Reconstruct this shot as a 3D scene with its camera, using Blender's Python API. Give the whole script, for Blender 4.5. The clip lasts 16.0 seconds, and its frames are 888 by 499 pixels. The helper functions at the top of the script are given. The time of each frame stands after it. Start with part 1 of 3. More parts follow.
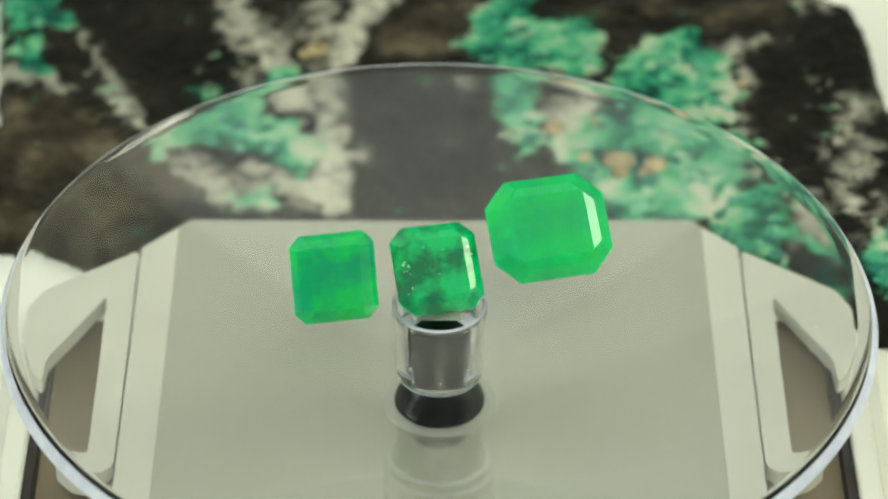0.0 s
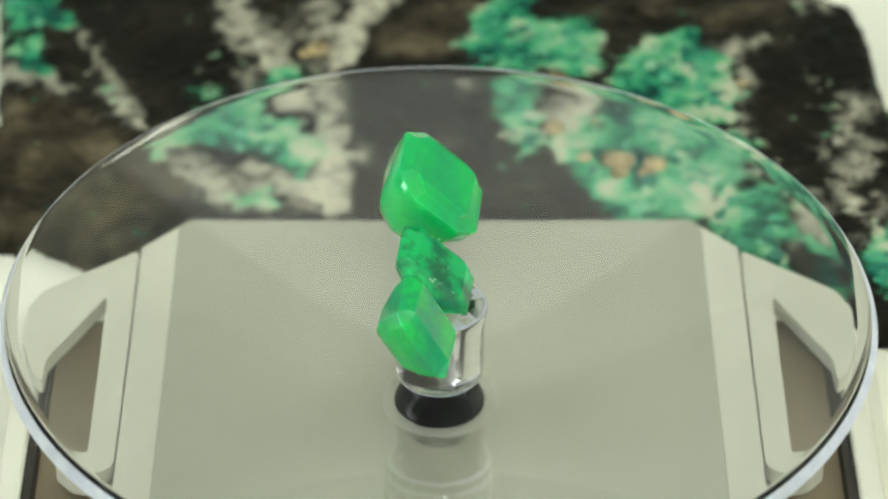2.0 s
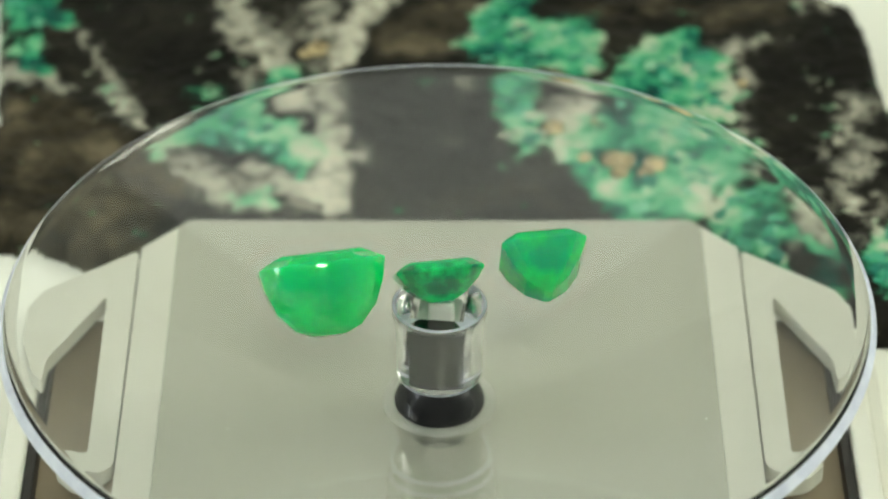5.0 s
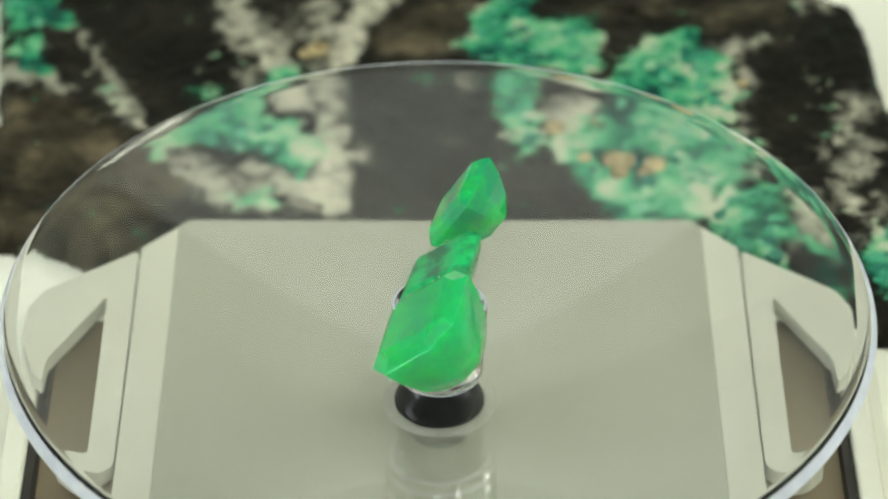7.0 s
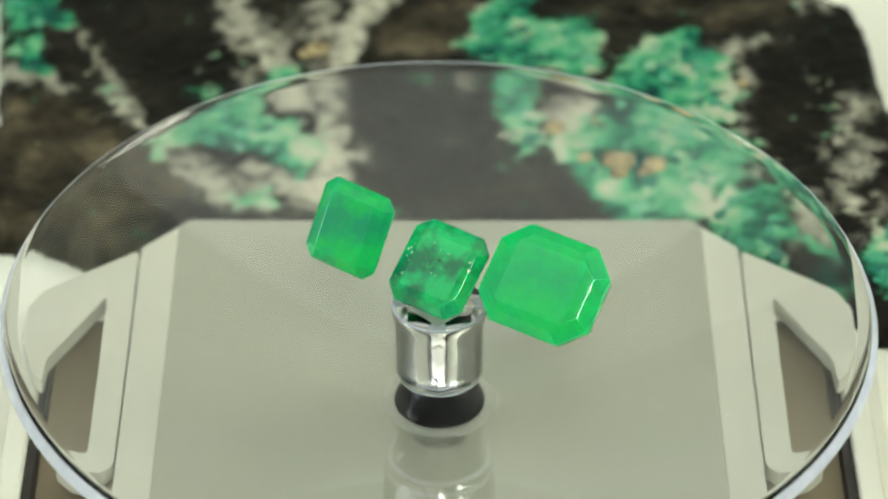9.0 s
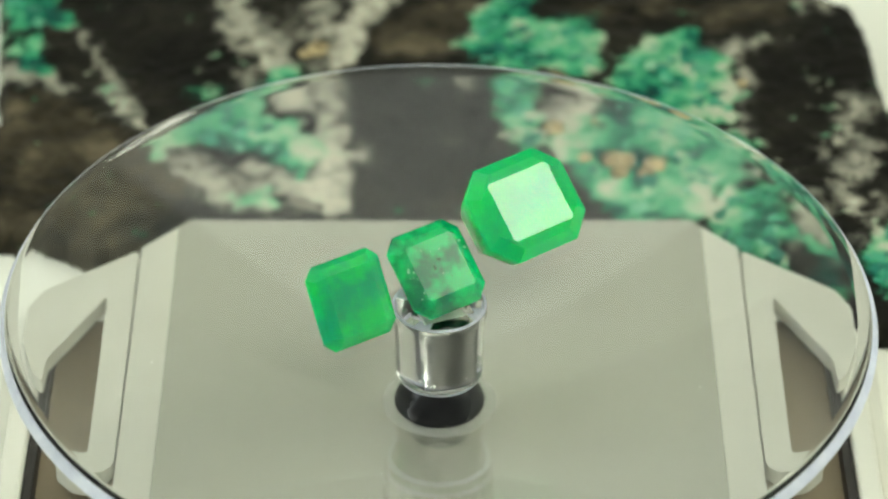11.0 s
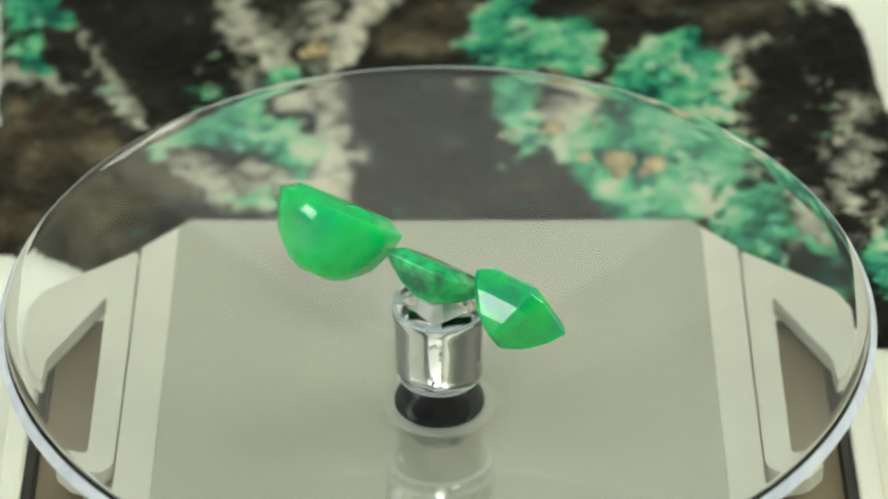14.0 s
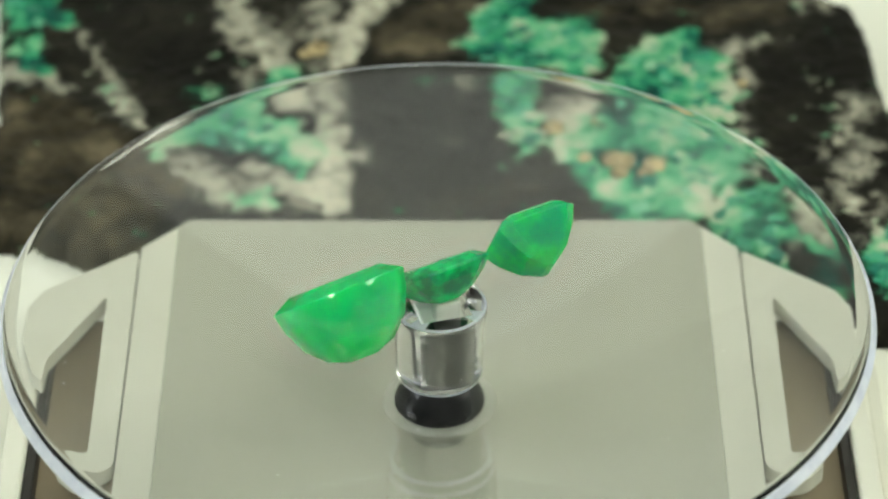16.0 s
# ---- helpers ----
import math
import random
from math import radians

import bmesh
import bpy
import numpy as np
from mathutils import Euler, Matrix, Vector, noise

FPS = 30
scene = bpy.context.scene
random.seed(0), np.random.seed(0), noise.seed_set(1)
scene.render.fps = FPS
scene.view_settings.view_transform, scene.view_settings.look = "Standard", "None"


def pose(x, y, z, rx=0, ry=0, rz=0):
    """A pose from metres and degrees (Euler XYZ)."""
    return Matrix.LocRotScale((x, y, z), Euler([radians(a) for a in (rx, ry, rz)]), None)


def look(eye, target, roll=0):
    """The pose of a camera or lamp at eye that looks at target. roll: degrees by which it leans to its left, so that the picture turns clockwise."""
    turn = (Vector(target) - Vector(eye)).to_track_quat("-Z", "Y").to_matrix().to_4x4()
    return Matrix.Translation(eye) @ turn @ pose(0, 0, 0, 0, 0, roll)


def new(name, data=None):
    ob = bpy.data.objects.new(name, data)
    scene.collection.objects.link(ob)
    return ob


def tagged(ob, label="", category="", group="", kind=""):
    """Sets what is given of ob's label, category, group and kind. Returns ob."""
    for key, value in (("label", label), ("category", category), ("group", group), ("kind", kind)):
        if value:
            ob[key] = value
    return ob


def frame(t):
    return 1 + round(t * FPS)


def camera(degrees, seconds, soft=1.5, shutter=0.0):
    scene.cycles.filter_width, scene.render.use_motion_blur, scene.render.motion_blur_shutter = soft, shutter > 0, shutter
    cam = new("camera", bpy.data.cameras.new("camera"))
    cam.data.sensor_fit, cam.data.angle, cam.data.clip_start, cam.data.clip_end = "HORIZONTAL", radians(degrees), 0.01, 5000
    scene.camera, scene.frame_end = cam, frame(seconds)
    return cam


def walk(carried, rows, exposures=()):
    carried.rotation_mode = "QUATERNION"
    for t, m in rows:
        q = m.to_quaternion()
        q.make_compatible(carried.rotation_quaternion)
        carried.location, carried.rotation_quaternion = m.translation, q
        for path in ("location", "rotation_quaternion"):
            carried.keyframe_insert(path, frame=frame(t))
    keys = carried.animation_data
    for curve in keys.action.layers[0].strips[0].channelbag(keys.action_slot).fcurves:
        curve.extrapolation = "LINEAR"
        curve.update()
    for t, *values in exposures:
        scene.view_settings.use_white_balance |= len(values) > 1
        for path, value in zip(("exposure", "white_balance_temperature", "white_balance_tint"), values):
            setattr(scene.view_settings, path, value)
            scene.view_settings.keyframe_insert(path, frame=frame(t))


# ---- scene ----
cam = camera(14.78, 16.0, 2.3)
EYE, AIM = (0.00053, -0.31605, 0.25160), (0.00053, 0.0, 0.01983)
walk(cam, [(0.0, look(EYE, AIM)), (16.0, look(EYE, AIM))], [(0.0, -0.28), (16.0, -0.28)])
cam.data.dof.use_dof = True
cam.data.dof.focus_distance = 0.392
cam.data.dof.aperture_fstop = 26.0

MM = 0.001
PERIOD = 10.36          # seconds for one turn of the dish

# ---- light: a pale room lit by its ceiling panels ----
world = bpy.data.worlds.new("room_air")
scene.world = world
world.use_nodes = True
world.node_tree.nodes["Background"].inputs[0].default_value = (0.93, 0.96, 0.88, 1)
world.node_tree.nodes["Background"].inputs[1].default_value = 0.30


# ---- materials ----
def material(name):
    m = bpy.data.materials.new(name)
    m.use_nodes = True
    return m, m.node_tree.nodes, m.node_tree.links, m.node_tree.nodes["Principled BSDF"]


def noise_node(nodes, links, scale, detail=4.0, rough=0.55, coord="Object"):
    tc = nodes.new("ShaderNodeTexCoord")
    n = nodes.new("ShaderNodeTexNoise")
    n.inputs["Scale"].default_value, n.inputs["Detail"].default_value, n.inputs["Roughness"].default_value = scale, detail, rough
    links.new(tc.outputs[coord], n.inputs["Vector"])
    return n.outputs["Fac"]


def ramp(nodes, links, fac, stops):
    r = nodes.new("ShaderNodeValToRGB")
    while len(r.color_ramp.elements) < len(stops):
        r.color_ramp.elements.new(0.5)
    for e, (p, c) in zip(r.color_ramp.elements, stops):
        e.position, e.color = p, (*c, 1)
    links.new(fac, r.inputs["Fac"])
    return r.outputs["Color"]


def blend(nodes, links, fac, a, b):
    m = nodes.new("ShaderNodeMix")
    m.data_type = "RGBA"
    links.new(fac, m.inputs["Factor"])
    links.new(a, m.inputs["A"])
    links.new(b, m.inputs["B"])
    return m.outputs["Result"]


def bump(nodes, links, shader, fac, strength, distance):
    b = nodes.new("ShaderNodeBump")
    b.inputs["Strength"].default_value, b.inputs["Distance"].default_value = strength, distance
    links.new(fac, b.inputs["Height"])
    links.new(b.outputs["Normal"], shader.inputs["Normal"])


def painted(name, low, high, rough, scale=60, grain=2500, relief=0.15, metal=0.0):
    """Paint or plastic: two tones at a wide scale, a fine grain in the relief."""
    m, nodes, links, p = material(name)
    wide = noise_node(nodes, links, scale)
    links.new(ramp(nodes, links, wide, [(0.3, low), (0.7, high)]), p.inputs["Base Color"])
    bump(nodes, links, p, noise_node(nodes, links, grain, 2.0), relief, 0.00004)
    p.inputs["Roughness"].default_value, p.inputs["Metallic"].default_value = rough, metal
    return m


deck_paint = painted("satin_grey_plate", (0.43, 0.43, 0.35), (0.47, 0.47, 0.39), 0.2, 45, 1200, relief=0.002, metal=0.32)
wing_plastic = painted("pale_grey_plastic", (0.485, 0.48, 0.40), (0.525, 0.52, 0.44), 0.5, 60)
frame_plastic = painted("cream_plastic", (0.66, 0.65, 0.56), (0.70, 0.69, 0.60), 0.4, 60)
tray_plastic = painted("brown_plastic", (0.19, 0.15, 0.095), (0.23, 0.185, 0.12), 0.5, 80)
black_plastic = painted("black_plastic", (0.008, 0.008, 0.009), (0.012, 0.012, 0.013), 0.3, 300, 900, 0.01)
dust = painted("dust", (0.6, 0.6, 0.55), (0.8, 0.8, 0.75), 0.8, 900)
black_gloss = painted("black_rubber_gloss", (0.006, 0.006, 0.007), (0.012, 0.012, 0.013), 0.13, 300, 900, 0.01)
gasket_black = painted("black_gasket", (0.015, 0.013, 0.012), (0.03, 0.026, 0.022), 0.5, 200)
table_white = painted("white_table_laminate", (0.80, 0.80, 0.70), (0.84, 0.84, 0.745), 0.45, 12, 1200)
wall_paint = painted("room_wall_paint", (0.76, 0.77, 0.72), (0.82, 0.83, 0.78), 0.9, 3, 300)
# unseen north and south walls, greyed to dim what dish and rod reflect
dim_north = painted("dim_north_wall", (0.56, 0.56, 0.53), (0.62, 0.62, 0.59), 0.9, 3, 300)
dim_south = painted("dim_south_wall", (0.22, 0.22, 0.21), (0.27, 0.27, 0.26), 0.9, 3, 300)
metal_frame = painted("lamp_frame_metal", (0.5, 0.5, 0.5), (0.58, 0.58, 0.58), 0.4, 40, 900, 0.1, 0.9)


for black in (black_plastic, black_gloss):
    black.node_tree.nodes["Principled BSDF"].inputs["Specular IOR Level"].default_value = 0.22


def clear(name, tint, ior, rough=0.0, specks=0.0):
    m, nodes, links, p = material(name)
    p.inputs["Base Color"].default_value = (*tint, 1)
    p.inputs["Transmission Weight"].default_value = 1.0
    p.inputs["IOR"].default_value = ior
    p.inputs["Roughness"].default_value = rough
    if specks:
        fac = noise_node(nodes, links, 900, 3.0)
        bump(nodes, links, p, fac, specks, 0.00002)
    return m


def sheen_edge():
    """Pale lavender edge, its reflected light put into the colour: it scatters light on both of its sides."""
    m, nodes, links, p = material("painted_edge_sheen")
    tone = ramp(nodes, links, noise_node(nodes, links, 400, 3.0), [(0.35, (0.70, 0.73, 0.84)), (0.65, (0.82, 0.85, 0.93))])
    links.new(tone, p.inputs["Base Color"])
    p.inputs["Roughness"].default_value = 0.3
    lit = nodes.new("ShaderNodeBsdfTranslucent")
    links.new(tone, lit.inputs["Color"])
    both = nodes.new("ShaderNodeMixShader")
    both.inputs[0].default_value = 0.55
    links.new(p.outputs[0], both.inputs[1])
    links.new(lit.outputs[0], both.inputs[2])
    links.new(both.outputs[0], nodes["Material Output"].inputs["Surface"])
    return m


edge_sheen = sheen_edge()
putty = painted("pale_putty", (0.5, 0.52, 0.48), (0.6, 0.62, 0.58), 0.5, 500)
dish_glass = clear("dish_glass", (0.985, 0.99, 0.99), 1.5, 0.0)
stand_acrylic = clear("stand_acrylic", (0.998, 1.0, 0.999), 1.7, 0.01)


def foot_halo():
    """A thin film that imitates a reflection round the foot: mostly clear, faintly milky."""
    m, nodes, links, p = material("painted_foot_halo")
    links.new(ramp(nodes, links, noise_node(nodes, links, 500, 3.0), [(0.35, (0.45, 0.46, 0.42)), (0.65, (0.70, 0.71, 0.66))]), p.inputs["Base Color"])
    p.inputs["Roughness"].default_value = 0.35
    open_part = nodes.new("ShaderNodeBsdfTransparent")
    both = nodes.new("ShaderNodeMixShader")
    both.inputs[0].default_value = 0.86
    links.new(p.outputs[0], both.inputs[1])
    links.new(open_part.outputs[0], both.inputs[2])
    links.new(both.outputs[0], nodes["Material Output"].inputs["Surface"])
    return m


halo_film = foot_halo()


def gem_stuff(name, deep, light, through_weight, cloud, rough, spread=0.12, pits=0.05):
    """Beryl: green body with milky clouds and flecks inside, a polished skin."""
    m, nodes, links, p = material(name)
    wide = noise_node(nodes, links, cloud, 5.0, 0.6)
    body = ramp(nodes, links, wide, [(0.5 - spread, deep), (0.5 + spread, light)])
    links.new(body, p.inputs["Base Color"])
    p.inputs["Transmission Weight"].default_value = through_weight
    p.inputs["Subsurface Weight"].default_value = 1.0
    p.inputs["Subsurface Radius"].default_value = (0.1, 1.0, 0.5)
    p.inputs["Subsurface Scale"].default_value = 0.006
    p.inputs["IOR"].default_value = 1.57
    p.inputs["Specular IOR Level"].default_value = 0.5
    p.inputs["Roughness"].default_value = rough
    bump(nodes, links, p, noise_node(nodes, links, 700, 3.0), pits, 0.00003)
    clear_part = nodes.new("ShaderNodeBsdfTransparent")
    clear_part.inputs[0].default_value = (0.05, 1.0, 0.5, 1)
    both = nodes.new("ShaderNodeMixShader")
    both.inputs[0].default_value = 0.17
    links.new(p.outputs[0], both.inputs[1])
    links.new(clear_part.outputs[0], both.inputs[2])
    links.new(both.outputs[0], nodes["Material Output"].inputs["Surface"])
    return m


gem_milky = gem_stuff("milky_emerald", (0.0, 0.48, 0.17), (0.0, 0.60, 0.145), 0.06, 130, 0.04)
gem_clear = gem_stuff("clear_emerald", (0.0, 0.22, 0.115), (0.0, 0.68, 0.22), 0.30, 260, 0.06, 0.08, 0.7)
gem_mid = gem_stuff("clouded_emerald", (0.0, 0.37, 0.18), (0.0, 0.56, 0.135), 0.10, 150, 0.04, 0.08)


fleck_pale = painted("fleck_pale", (0.14, 0.52, 0.30), (0.55, 0.78, 0.62), 0.2, 900)
fleck_dark = painted("fleck_dark", (0.005, 0.06, 0.03), (0.02, 0.12, 0.06), 0.2, 900)


def rock_material():
    """Black and brown shale with calcite and green beryl where the attributes say so, edges broken up by noise."""
    m, nodes, links, p = material("emerald_matrix_rock")
    fine = noise_node(nodes, links, 420, 7.0, 0.62)
    mid = noise_node(nodes, links, 150, 8.0, 0.62)
    wide = noise_node(nodes, links, 110, 8.0, 0.6)
    spots = noise_node(nodes, links, 230, 8.0, 0.6)
    broad = noise_node(nodes, links, 70, 9.0, 0.66)
    veil = noise_node(nodes, links, 95, 5.0, 0.5)

    def attribute(name):
        a = nodes.new("ShaderNodeAttribute")
        a.attribute_name = name
        return a.outputs["Fac"]

    def add(a, b, weight):
        n = nodes.new("ShaderNodeMath")
        n.operation = "MULTIPLY_ADD"
        n.inputs[1].default_value = weight
        links.new(b, n.inputs[0])
        links.new(a, n.inputs[2])
        return n.outputs[0]

    def less(a, amount):
        n = nodes.new("ShaderNodeMath")
        n.operation = "SUBTRACT"
        n.inputs[1].default_value = amount
        links.new(a, n.inputs[0])
        return n.outputs[0]

    def step(value, low, high):
        r = nodes.new("ShaderNodeMapRange")
        r.inputs["From Min"].default_value, r.inputs["From Max"].default_value = low, high
        links.new(value, r.inputs["Value"])
        return r.outputs["Result"]

    shale = ramp(nodes, links, broad, [(0.40, (0.006, 0.0055, 0.004)), (0.54, (0.011, 0.010, 0.007)), (0.62, (0.022, 0.020, 0.014)), (0.72, (0.06, 0.055, 0.038))])
    brown = ramp(nodes, links, mid, [(0.34, (0.012, 0.010, 0.007)), (0.46, (0.034, 0.028, 0.017)), (0.56, (0.062, 0.051, 0.031)), (0.68, (0.12, 0.10, 0.062))])
    calcite = ramp(nodes, links, add(spots, attribute("calcite"), 0.22), [(0.46, (0.03, 0.03, 0.024)), (0.54, (0.14, 0.14, 0.11)), (0.63, (0.28, 0.27, 0.21)), (0.77, (0.47, 0.45, 0.35))])
    tc = nodes.new("ShaderNodeTexCoord")
    cells = nodes.new("ShaderNodeTexVoronoi")
    cells.feature = "SMOOTH_F1"
    cells.inputs["Scale"].default_value, cells.inputs["Randomness"].default_value, cells.inputs["Smoothness"].default_value = 330, 1.0, 0.35
    links.new(tc.outputs["Object"], cells.inputs["Vector"])
    grey = nodes.new("ShaderNodeRGBToBW")
    links.new(cells.outputs["Color"], grey.inputs[0])
    tone = add(add(add(veil, grey.outputs[0], 0.22), spots, 0.55), fine, 0.30)
    beryl = ramp(nodes, links, less(tone, 0.36), [(0.52, (0.005, 0.06, 0.045)), (0.58, (0.014, 0.16, 0.092)), (0.64, (0.034, 0.275, 0.132)), (0.71, (0.105, 0.36, 0.185)), (0.78, (0.25, 0.42, 0.25)), (0.86, (0.42, 0.44, 0.32))])
    colour = blend(nodes, links, step(add(attribute("brown"), mid, 0.9), 0.75, 1.15), shale, brown)
    colour = blend(nodes, links, step(add(add(attribute("calcite"), wide, 2.2), fine, 1.2), 2.05, 2.40), colour, calcite)
    colour = blend(nodes, links, step(add(add(attribute("beryl"), spots, 2.2), fine, 1.0), 1.92, 2.22), colour, beryl)
    links.new(colour, p.inputs["Base Color"])
    p.inputs["Roughness"].default_value = 0.6
    p.inputs["Specular IOR Level"].default_value = 0.1
    bump(nodes, links, p, fine, 0.3, 0.0002)
    return m


rock_stuff = rock_material()
pyrite = painted("pyrite_gold", (0.14, 0.10, 0.045), (0.62, 0.50, 0.27), 0.36, 420, 1500, 0.5, 0.6)


def crystal_material():
    m, nodes, links, p = material("green_crystal")
    geo = nodes.new("ShaderNodeNewGeometry")
    links.new(ramp(nodes, links, geo.outputs["Random Per Island"], [(0.0, (0.006, 0.11, 0.08)), (0.25, (0.014, 0.20, 0.12)), (0.6, (0.035, 0.28, 0.16)), (0.9, (0.10, 0.34, 0.20)), (1.0, (0.22, 0.40, 0.25))]), p.inputs["Base Color"])
    p.inputs["Roughness"].default_value = 0.4
    p.inputs["Specular IOR Level"].default_value = 0.3
    bump(nodes, links, p, noise_node(nodes, links, 900, 4.0), 0.3, 0.0001)
    return m


crystal_stuff = crystal_material()


def glow(name, colour, strength):
    m, nodes, links, p = material(name)
    p.inputs["Base Color"].default_value = (0.8, 0.8, 0.8, 1)
    p.inputs["Emission Color"].default_value = (*colour, 1)
    p.inputs["Emission Strength"].default_value = strength
    return m


lamp_white = glow("lamp_diffuser", (0.95, 1.0, 0.86), 12.0)
lamp_cool = glow("lamp_diffuser_cool", (0.89, 0.97, 1.0), 12.0)
lamp_front = glow("lamp_diffuser_front", (0.95, 1.0, 0.86), 54.0)
lamp_ceiling = glow("lamp_diffuser_ceiling", (0.95, 1.0, 0.90), 0.45)


# ---- building helpers ----
def part(name, bm, mat, parent=None, label="", smooth=False):
    """Links a bmesh, in millimetres, as one mesh object under its thing."""
    bmesh.ops.scale(bm, vec=(MM, MM, MM), verts=bm.verts)
    me = bpy.data.meshes.new(name)
    bmesh.ops.recalc_face_normals(bm, faces=bm.faces)
    bm.to_mesh(me)
    bm.free()
    for f in me.polygons:
        f.use_smooth = smooth
    me.materials.append(mat)
    ob = new(name, me)
    ob.parent = parent
    if label:
        ob["label"] = label
    return ob


def thing(name, at=(0, 0, 0)):
    ob = new(name)
    ob.empty_display_size = 0.005
    ob.location = [c * MM for c in at]
    return ob


def box(bm, x0, x1, y0, y1, z0, z1, bevel=0.0):
    made = bmesh.ops.create_cube(bm, size=1, matrix=Matrix.LocRotScale(
        ((x0 + x1) / 2, (y0 + y1) / 2, (z0 + z1) / 2), None, (x1 - x0, y1 - y0, z1 - z0)))
    if bevel:
        edges = {e for v in made["verts"] for e in v.link_edges}
        bmesh.ops.bevel(bm, geom=list(edges), offset=bevel, segments=3, affect="EDGES", profile=0.5)


def prism(bm, outline, z0, z1, bevel=0.0):
    """A plate of that outline from z0 up to z1, its upper edge rounded."""
    low = [bm.verts.new((x, y, z0)) for x, y in outline]
    high = [bm.verts.new((x, y, z1)) for x, y in outline]
    n = len(outline)
    bm.faces.new(low[::-1])
    top = bm.faces.new(high)
    for i in range(n):
        bm.faces.new((low[i], low[(i + 1) % n], high[(i + 1) % n], high[i]))
    if bevel:
        bmesh.ops.bevel(bm, geom=list(top.edges), offset=bevel, segments=3, affect="EDGES", profile=0.5)


def turned(bm, profile, steps=96, closed=True):
    """A solid of revolution about z from a profile of (radius, height); radius 0 makes a pole."""
    rings = []
    for r, z in profile:
        if r < 1e-6:
            rings.append([bm.verts.new((0, 0, z))])
        else:
            rings.append([bm.verts.new((r * math.cos(2 * math.pi * i / steps), r * math.sin(2 * math.pi * i / steps), z)) for i in range(steps)])
    pairs = list(zip(rings, rings[1:])) + ([(rings[-1], rings[0])] if closed and len(rings[0]) > 1 and len(rings[-1]) > 1 else [])
    for a, b in pairs:
        for i in range(steps):
            j = (i + 1) % steps
            if len(a) == 1 and len(b) > 1:
                bm.faces.new((a[0], b[i], b[j]))
            elif len(b) == 1 and len(a) > 1:
                bm.faces.new((a[i], b[0], a[j]))
            elif len(a) > 1:
                bm.faces.new((a[i], b[i], b[j], a[j]))


def rounded(outline, radius, steps=5):
    """The outline with every corner cut to an arc-like curve."""
    out = []
    n = len(outline)
    for i in range(n):
        p, a, b = Vector(outline[i]), Vector(outline[i - 1]), Vector(outline[(i + 1) % n])
        da, db = min(radius, (a - p).length * 0.45), min(radius, (b - p).length * 0.45)
        s, e = p + (a - p).normalized() * da, p + (b - p).normalized() * db
        for k in range(steps + 1):
            u = k / steps
            out.append(tuple(s * (1 - u) ** 2 + p * 2 * u * (1 - u) + e * u * u))
    return out


# ---- setting: table and room ----
def room():
    bm = bmesh.new()
    box(bm, -900, 900, -700, 700, -46, -16, 2)
    table = tagged(part("table", bm, table_white), "white laminate table under the turntable and rock", "table", kind="structure")
    for x in (-840, 840):
        for y in (-640, 640):
            bm = bmesh.new()
            box(bm, x - 25, x + 25, y - 25, y + 25, -759.5, -46.2, 3)
            part("table_leg", bm, metal_frame, table)
    bm = bmesh.new()
    box(bm, -2000, 2000, -2000, 2000, -860, -760)
    tagged(part("floor", bm, wall_paint), "plain pale floor", "floor", kind="structure")
    bm = bmesh.new()
    box(bm, -2000, 2000, -2000, 2000, 1700, 1800)
    tagged(part("ceiling", bm, wall_paint), "plain white ceiling", "ceiling", kind="structure")
    for name, (x0, x1, y0, y1) in dict(wall_north=(-2000, 2000, 2000, 2100), wall_south=(-2000, 2000, -2100, -2000),
                                       wall_east=(1700, 1800, -2000, 2000), wall_west=(-2100, -2000, -2000, 2000)).items():
        bm = bmesh.new()
        box(bm, x0, x1, y0, y1, -760, 1700)
        tagged(part(name, bm, dict(wall_south=dim_south, wall_north=dim_north).get(name, wall_paint)), "unseen plain wall, greyed to dim reflections" if name in ("wall_south", "wall_north") else "plain off-white wall", "wall", kind="structure")


def lamp_panel(at, aim, wide, high, mat, label):
    """A flat light panel with a metal frame; it shines along its own -z."""
    lamp = thing("light_panel")
    lamp.matrix_basis = look([c * MM for c in at], [c * MM for c in aim])
    bm = bmesh.new()
    box(bm, -wide / 2, wide / 2, -high / 2, high / 2, -1, 3)
    part("diffuser", bm, mat, lamp, "glowing white diffuser")
    bm = bmesh.new()
    for x0, x1, y0, y1 in ((-wide / 2 - 12, wide / 2 + 12, high / 2 + 0.5, high / 2 + 12), (-wide / 2 - 12, wide / 2 + 12, -high / 2 - 12, -high / 2 - 0.5),
                           (-wide / 2 - 12, -wide / 2 - 0.5, -high / 2 - 0.4, high / 2 + 0.4), (wide / 2 + 0.5, wide / 2 + 12, -high / 2 - 0.4, high / 2 + 0.4)):
        box(bm, x0, x1, y0, y1, -3, 18)
    box(bm, -wide / 2 - 12, wide / 2 + 12, -high / 2 - 12, high / 2 + 12, 18.2, 24)
    part("frame", bm, metal_frame, lamp, "grey metal frame")
    return tagged(lamp, label, "lamp")


room()
lamp_panel((1672, 10, 1392), (0, 10, 1392), 880, 570, lamp_white, "white rectangular light panel on the wall")
lamp_panel((-1972, -420, 680), (0, -420, 680), 820, 740, lamp_cool, "cool white rectangular light panel on the wall")
lamp_panel((150, -1450, 1672), (150, -1450.01, 0), 480, 300, lamp_front, "bright white light panel on the ceiling")
lamp_panel((0, 250, 1672), (0, 250.01, 0), 3200, 1500, lamp_ceiling, "large soft white light panel on the ceiling")


